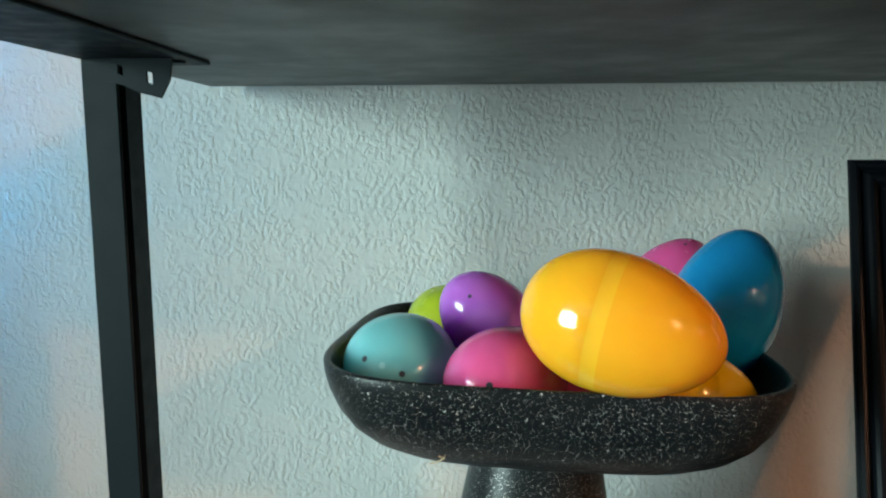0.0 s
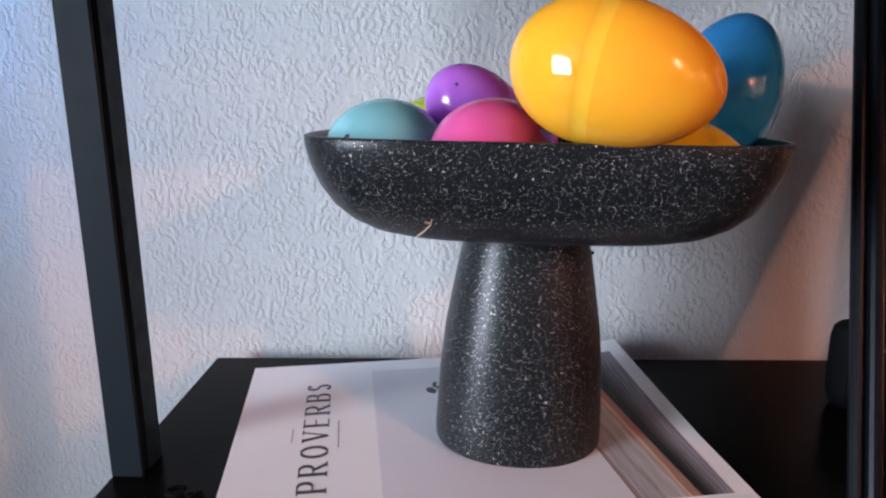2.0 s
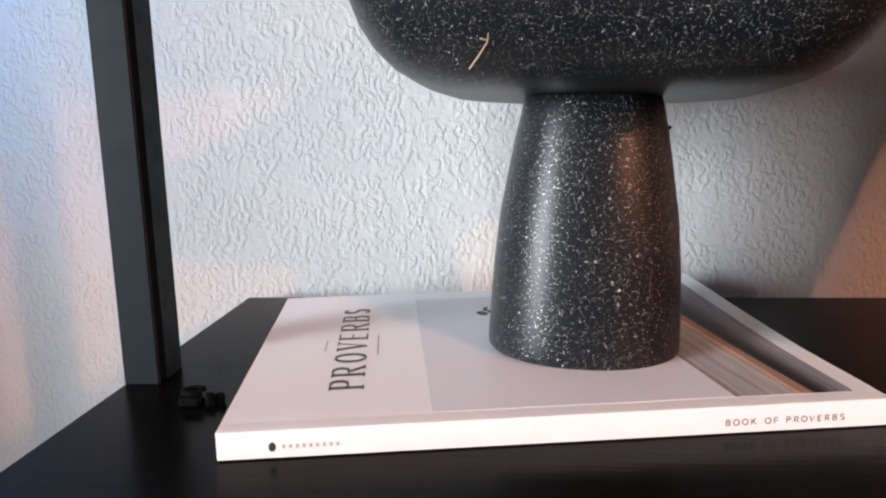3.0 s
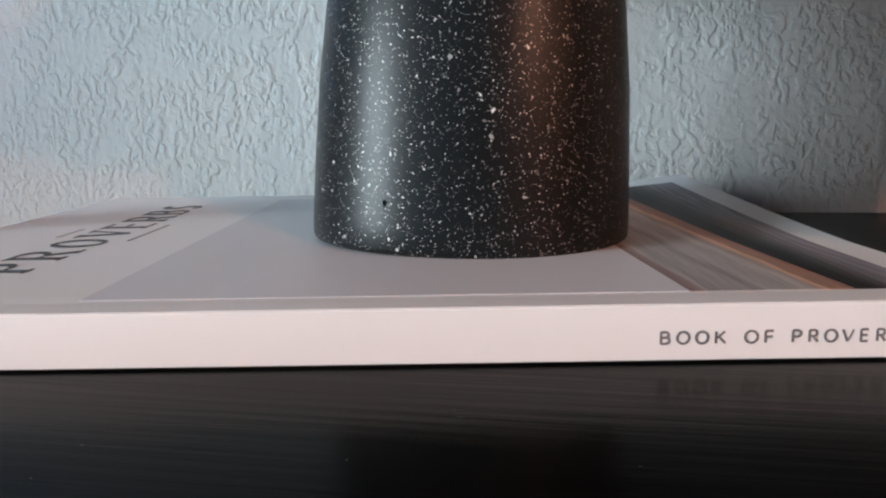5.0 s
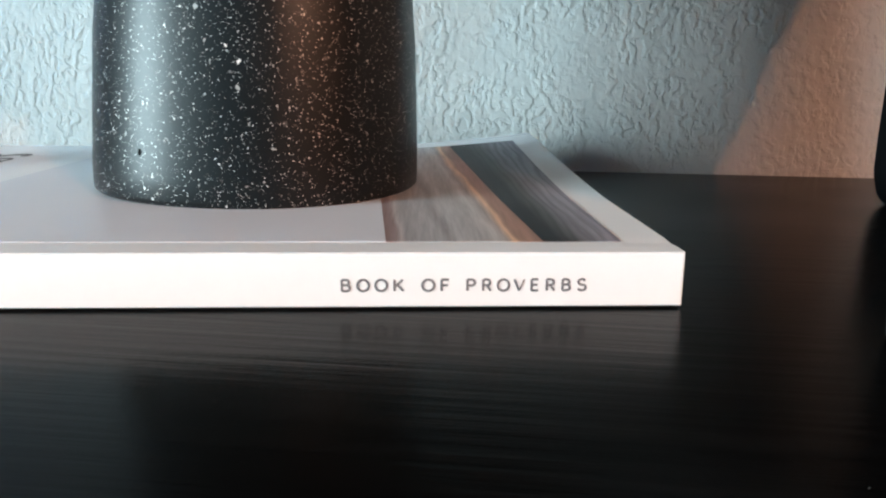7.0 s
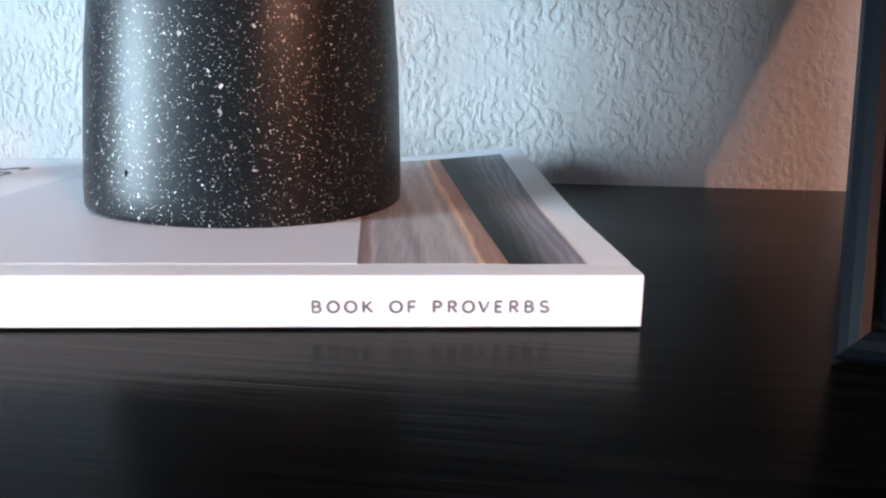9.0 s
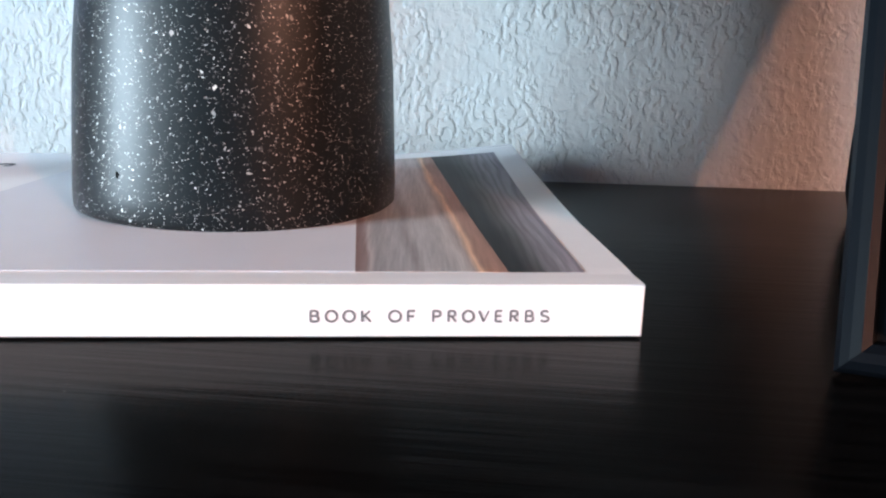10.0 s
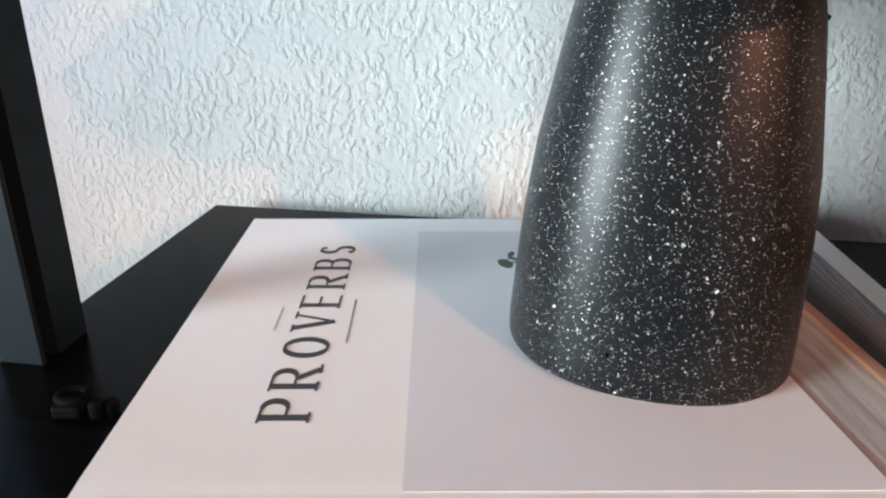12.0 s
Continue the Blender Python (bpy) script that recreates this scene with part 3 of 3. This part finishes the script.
def pedestal_bowl():
    stem = [(0.0418, -0.0006), (0.0424, -0.0003), (0.0429, 0.0003), (0.0431, 0.0012), (0.0431, 0.006), (0.0426, 0.018), (0.0414, 0.040), (0.0394, 0.060),
            (0.0360, 0.080), (0.0332, 0.096), (0.0305, 0.108), (0.0295, 0.1118)]
    p = thing("pedestal_bowl", loft([squircle(h, 2.25, z) for h, z in stem]), SPECKLED, PEDESTAL,
              "black speckled stone-effect pedestal bowl standing on the book", "bowl", smooth=True)
    outer = [(0.0300, 0.0022), (0.0560, 0.0024), (0.0681, 0.0036), (0.0780, 0.0066), (0.0861, 0.0114), (0.0928, 0.0180), (0.0977, 0.0260),
             (0.1010, 0.0350), (0.1028, 0.0425), (0.1031, 0.0462)]
    inner = [(0.1029, 0.0470), (0.1018, 0.0474), (0.1005, 0.0470), (0.0997, 0.0440), (0.0970, 0.0350), (0.0928, 0.0260), (0.0866, 0.0180), (0.0780, 0.0120),
             (0.0670, 0.0082), (0.0520, 0.0060), (0.0250, 0.0056)]
    z0 = RIM_H - BOWL_H
    rings = [squircle(h, 3.7 + 0.7 * min(1, z / 0.04), z0 + z, 128) for h, z in outer + inner]
    part("bowl", loft(rings), SPECKLED, p, "shallow rounded-square dish with white flecks", smooth=True, m=pose(0.0029, 0.0035, 0.1303, -1.2, -0.75, 0) @ pose(0, 0, -0.13))
    # small chips low on the stem
    for a, w_, h_ in ((-1.87, 0.0005, 0.0009), (-1.85, 0.0003, 0.0004), (-1.89, 0.0003, 0.0005)):
        r = 0.0428 / (abs(math.cos(a)) ** 2.25 + abs(math.sin(a)) ** 2.25) ** (1 / 2.25)
        z = 0.0092 + 12 * (w_ - 0.0003)
        out = Matrix.Translation((r * math.cos(a), r * math.sin(a), z)) @ Vector((math.cos(a), math.sin(a), 0)).to_track_quat("Z", "Y").to_matrix().to_4x4()
        ring = [(w_ * math.cos(q) * (1 + 0.3 * math.sin(3 * q)), h_ * math.sin(q)) for q in [2 * math.pi * i / 12 for i in range(12)]]
        part("chip", loft([[(x, y, -0.0004) for x, y in ring], [(x, y, 0.0001) for x, y in ring]]), BLACK_RUBBER, p, "small dark chip", m=out)
    part("burr", loft([squircle(r, 2, z, 10) for r, z in ((0.0010, -0.0008), (0.0011, 0.0002), (0.0007, 0.0011), (0.0002, 0.0014))]), BLACK_RUBBER, p, "small dark burr",
         m=Matrix.Translation((0.0324, -0.004, 0.0985)) @ pose(0, 0, 0, 0, 80, 0))
    # a bit of straw stuck to the dish
    bm = bmesh.new()
    for a, b_ in (((-0.0315, -0.0020, 0.1309), (-0.0278, -0.0094, 0.1348)), ((-0.0278, -0.0094, 0.1348), (-0.0250, -0.0142, 0.1384)),
                  ((-0.0248, -0.0142, 0.1384), (-0.0243, -0.0170, 0.1412)), ((-0.0247, -0.0150, 0.1392), (-0.0270, -0.0153, 0.1397))):
        a, b_ = Vector(a), Vector(b_)
        side = Vector((0.00015, 0, -0.00007))
        out = Vector((0, -0.0003, -0.0004))
        join_into(bm, loft([[a - side, a + side, a + side + out, a - side + out], [b_ - side, b_ + side, b_ + side + out, b_ - side + out]]))
    part("straw_scrap", bm, STRAW, p, "pale scrap of dry straw", m=PEDESTAL.inverted())


pedestal_bowl()

# ---------------------------------------------------------------- eggs


def egg_radius(u, radius, k):
    return radius * math.sqrt(max(0.0, 1 - u * u)) * (1 - k * u)


def egg(name, centre, half, radius, yaw, pitch, k, mat, label, holes=(), seam=-0.12, band=None):
    """A two-part plastic egg; its narrow end points along yaw and pitch."""
    ax = Vector((math.cos(radians(pitch)) * math.cos(radians(yaw)), math.cos(radians(pitch)) * math.sin(radians(yaw)), math.sin(radians(pitch))))
    m = Matrix.Translation(centre) @ ax.to_track_quat("Z", "Y").to_matrix().to_4x4()

    def ring(u, extra=0.0):
        r = max(0.00002, egg_radius(u, radius, k) + extra)
        return [(r * math.cos(2 * math.pi * i / 64), r * math.sin(2 * math.pi * i / 64), half * u) for i in range(64)]
    wide = [ring(-math.cos(a)) for a in [math.acos(-seam) * i / 20 for i in range(21)]]
    ridge = 0.0 if band else 0.00004
    edge = seam + (0.15 if band else 0.062)
    cap = [ring(seam), ring(seam + 0.012, ridge), ring(edge - 0.012, ridge), ring(edge)]
    start = math.acos(-(edge + 0.008))
    cap += [ring(-math.cos(start + (math.pi - start) * i / 22)) for i in range(23)]
    ob = thing(name, loft(wide, True, False), mat, m, label, "egg", "eggs heaped in the bowl", smooth=True)
    top = part("cap", loft(cap, False, True), mat, ob, smooth=True)
    if band:
        top.data.materials.append(band)
        for f in top.data.polygons:
            if seam * half < f.center.z < edge * half:
                f.material_index = 1
    back = m.inverted()
    for place, size, *look_of in holes:
        q = back @ Vector(place)
        # nearest place on the shell along the way from the middle
        lo, hi = 0.0, 3.0
        for _ in range(40):
            t = (lo + hi) / 2
            z, r = q.z * t / half, math.hypot(q.x, q.y) * t
            if abs(z) < 1 and r < egg_radius(z, radius, k):
                lo = t
            else:
                hi = t
        on = q * lo
        e = 1e-4
        u = max(-0.98, min(0.98, on.z / half))
        slope = (egg_radius(u + e, radius, k) - egg_radius(u - e, radius, k)) / (2 * e * half)
        flat = Vector((on.x, on.y, 0)).normalized()
        normal = (flat - Vector((0, 0, slope))).normalized()
        place_m = Matrix.Translation(on - normal * 0.0002) @ normal.to_track_quat("Z", "Y").to_matrix().to_4x4()
        part("vent_hole", loft([squircle(size, 2, 0.0, 20), squircle(size, 2, 0.00032, 20), squircle(size * 0.7, 2, 0.00026, 20)]), look_of[0] if look_of else HOLE, ob, "small round vent", m=place_m)
    return ob


def eggs():
    orange = egg_material("orange_plastic", (1.0, 0.40, 0.020), 0.06, 0.65)
    amber = egg_material("amber_plastic_overlap", (1.0, 0.47, 0.030), 0.06, 0.55)
    blue = egg_material("blue_plastic", (0.0, 0.20, 0.44), 0.06, 0.5)
    teal = egg_material("teal_plastic", (0.17, 0.50, 0.55), 0.12)
    pink = egg_material("pink_plastic", (0.80, 0.10, 0.30), 0.08)
    purple = egg_material("purple_plastic", (0.42, 0.12, 0.52), 0.075)
    lime = egg_material("lime_plastic", (0.50, 0.58, 0.04), 0.2)
    magenta = egg_material("magenta_plastic", (0.68, 0.08, 0.26), 0.18)
    yellow = egg_material("yellow_plastic", (0.85, 0.50, 0.015), 0.06)
    egg("plastic_egg", (0.0430, -0.0180, 0.1946), 0.0391, 0.0272, -19.9, -12.0, 0.12, orange, "large glossy orange plastic egg on top of the heap", seam=-0.2, band=amber)
    egg("plastic_egg", (0.1110, 0.0710, 0.1846), 0.0390, 0.0267, 21.6, 67.5, 0.10, blue, "large glossy blue plastic egg standing on end")
    egg("plastic_egg", (-0.0477, 0.0392, 0.1580), 0.0258, 0.0262, 89.2, -66.5, 0.20, teal, "pale teal plastic egg with small vent holes",
        [((-0.061, 0.019, 0.1692), 0.0014), ((-0.0445, 0.0134, 0.1645), 0.0014), ((-0.0528, 0.0160, 0.1672), 0.0014, PALE_VENT)])
    egg("plastic_egg", (0.0022, 0.0145, 0.1620), 0.0320, 0.0235, 47.7, 1.7, 0.13, pink, "pink plastic egg with a small vent hole",
        [((-0.0068, -0.0137, 0.1685), 0.0014)])
    egg("plastic_egg", (-0.0056, 0.0772, 0.1737), 0.0303, 0.0221, 20.9, -43.5, 0.0, purple, "glossy purple plastic egg",
        [((-0.0158, 0.0582, 0.1903), 0.0010)])
    egg("plastic_egg", (-0.0278, 0.1318, 0.1602), 0.0303, 0.0223, 57.6, -6.0, 0.13, lime, "lime green plastic egg at the back")
    egg("plastic_egg", (0.0970, 0.1263, 0.1848), 0.0302, 0.0222, 10.8, 48.8, 0.12, magenta, "magenta plastic egg at the back",
        [((0.1036, 0.1193, 0.2087), 0.0009)])
    egg("plastic_egg", (0.0820, 0.0183, 0.1528), 0.0307, 0.0226, 14.3, -14.2, 0.13, yellow, "yellow plastic egg under the orange one")
    # eggs low in the dish that carry the heap
    egg("plastic_egg", (-0.002, 0.085, 0.1390), 0.0200, 0.0140, 100, 0, 0.13, lime, "lime green plastic egg low in the heap")
    egg("plastic_egg", (0.088, 0.105, 0.1430), 0.0250, 0.0185, 60, 0, 0.13, pink, "pink plastic egg low in the heap")
    egg("plastic_egg", (0.042, 0.060, 0.1430), 0.0270, 0.0190, 80, 0, 0.13, pink, "pink plastic egg low in the heap")

eggs()

# ---------------------------------------------------------------- picture frame, small black things
FRAME_CORNER, FRAME_YAW, FRAME_LEAN = (0.1500, -0.0118), -15.0, 25.0
FRAME_W, FRAME_H = 0.192, 0.281


def rail(length, width):
    """One mitred moulding along x, from its outer corner; y to the back, z to the inside of the frame."""
    profile = [(0, 0), (-0.0018, 0.0005), (-0.0030, 0.0018), (-0.0034, 0.0034), (-0.0026, 0.0050), (-0.0002, 0.0060), (-0.0001, 0.0070), (-0.0024, 0.0080), (-0.0034, 0.0096), (-0.0034, 0.0112),
               (-0.0022, 0.0128), (0.0008, 0.0138), (0.0012, 0.0152), (-0.0006, 0.0164), (0.0004, width), (0.008, width), (0.008, 0.0046), (0.0004, 0.0003)]
    a = [(z, y, z) for y, z in profile]
    b = [(length - z, y, z) for y, z in profile]
    return loft([a, b])


def picture_frame():
    m = pose(*FRAME_CORNER, 0.0006, 0, 0, FRAME_YAW) @ pose(0, 0, 0, -FRAME_LEAN, 0, 0)
    f = anchor("picture_frame", m, "dark moulded picture frame leaning back on the shelf", "picture frame")
    w = 0.019
    part("rail", rail(FRAME_W, w), FRAME_WOOD, f, "dark ridged moulding", m=Matrix())
    part("rail", rail(FRAME_W, w), FRAME_WOOD, f, "dark ridged moulding", m=Matrix.Translation((FRAME_W, 0, FRAME_H)) @ pose(0, 0, 0, 0, 180, 0))
    part("rail", rail(FRAME_H, w), FRAME_WOOD, f, "dark ridged moulding", m=Matrix.Translation((0, 0, FRAME_H)) @ pose(0, 0, 0, 0, 90, 0))
    part("rail", rail(FRAME_H, w), FRAME_WOOD, f, "dark ridged moulding", m=Matrix.Translation((FRAME_W, 0, 0)) @ pose(0, 0, 0, 0, -90, 0))
    # narrow orange-brown strips along the inner edge of the moulding
    for lo, hi in (((w, w), (FRAME_W - w, w + 0.002)), ((w, FRAME_H - w - 0.002), (FRAME_W - w, FRAME_H - w)), ((w, w + 0.002), (w + 0.002, FRAME_H - w - 0.002)),
                   ((FRAME_W - w - 0.002, w + 0.002), (FRAME_W - w, FRAME_H - w - 0.002))):
        part("inner_strip", box((lo[0], 0.0012, lo[1]), (hi[0], 0.0030, hi[1])), ORANGE_STRIP, f, "narrow orange-brown strip inside the moulding")
    part("picture", box((w - 0.003, 0.003, w - 0.003), (FRAME_W - w + 0.003, 0.0045, FRAME_H - w + 0.003)), PICTURE, f, "dim reddish-brown picture")
    part("backing", box((w - 0.006, 0.0082, w - 0.006), (FRAME_W - w + 0.006, 0.0105, FRAME_H - w + 0.006)), BLACK_PLASTIC, f, "black backing board")
    part("easel_leg", box((FRAME_W / 2 - 0.02, 0.012, 0.05), (FRAME_W / 2 + 0.02, 0.015, 0.16)), BLACK_PLASTIC, f, "black easel leg")


picture_frame()


def black_canister():
    rings = [squircle(r, 2.6, z, 10) for r, z in ((0.0085, 0.0), (0.0108, 0.003), (0.0124, 0.010), (0.0126, 0.022), (0.0124, 0.043), (0.0112, 0.049), (0.0080, 0.0515))]
    bm = loft(rings)
    bmesh.ops.bevel(bm, geom=bm.edges[:], offset=0.0012, segments=2, affect="EDGES", profile=0.5)
    thing("black_canister", bm, BLACK_RUBBER, pose(0.2155, 0.122, 0, 0, 0, 14), "small faceted black object behind the picture frame", "canister", smooth=True)


black_canister()


def cable_clip():
    """A small black clip: an open ring with a thick wall, a loop above it, and two knobs at its mouth."""
    def tube(points, radius, count=10):
        rings = []
        for i, p in enumerate(points):
            a, b = Vector(points[max(0, i - 1)]), Vector(points[min(len(points) - 1, i + 1)])
            q = (b - a).normalized().to_track_quat("Z", "Y").to_matrix()
            rings.append([tuple(Vector(p) + q @ Vector((radius * math.cos(6.2832 * k / count), radius * math.sin(6.2832 * k / count), 0))) for k in range(count)])
        return loft(rings)

    bm = box((-0.0092, -0.0036, 0.0), (-0.0008, 0.0030, 0.0040), 0.0010, 2)
    join_into(bm, tube([(-0.0036 + 0.0042 * math.cos(radians(a)), 0.0002 + 0.0034 * math.sin(radians(a)), 0.0056) for a in range(35, 326, 15)], 0.0013))
    for x, y, r, h in ((0.0030, -0.0014, 0.0020, 0.0052), (0.0066, 0.0004, 0.0022, 0.0044)):
        join_into(bm, loft([[(x + px, y + py, z) for px, py, _ in squircle(r * w, 2.3, 0, 16)] for w, z in ((0.9, 0.0), (1.0, h * 0.3), (1.0, h * 0.75), (0.8, h * 0.95), (0.45, h))]))
    join_into(bm, box((-0.0010, -0.0012, 0.0), (0.0064, 0.0010, 0.0026), 0.0005, 1))
    thing("cable_clip", bm, BLACK_RUBBER, pose(-0.1440, 0.0115, 0.0, 0, 0, 8), "small black plastic clip lying by the post", "clip")


cable_clip()


def dust():
    """Specks of dust on the board in front of the book."""
    rng = random.Random(5)
    bm = bmesh.new()
    for _ in range(34):
        x, y = rng.uniform(-0.16, 0.14), rng.uniform(-0.125, -0.004)
        if y > (x - 0.12) * 0.167 - 0.004:
            continue
        r, a = rng.choice((0.00010, 0.00012, 0.00014)), rng.uniform(0, 6.28)
        low = [(x + r * (1 + 0.5 * math.cos(2 * q + a)) * math.cos(q), y + r * (1 + 0.5 * math.cos(2 * q + a)) * math.sin(q), 0.0) for q in [6.2832 * i / 6 for i in range(6)]]
        top = [(x + (px - x) * 0.5, y + (py - y) * 0.5, r) for px, py, _ in low]
        join_into(bm, loft([low, top]))
    thing("dust_specks", bm, DUST, Matrix(), "pale specks of dust on the black shelf", "dust", kind="stuff")


dust()
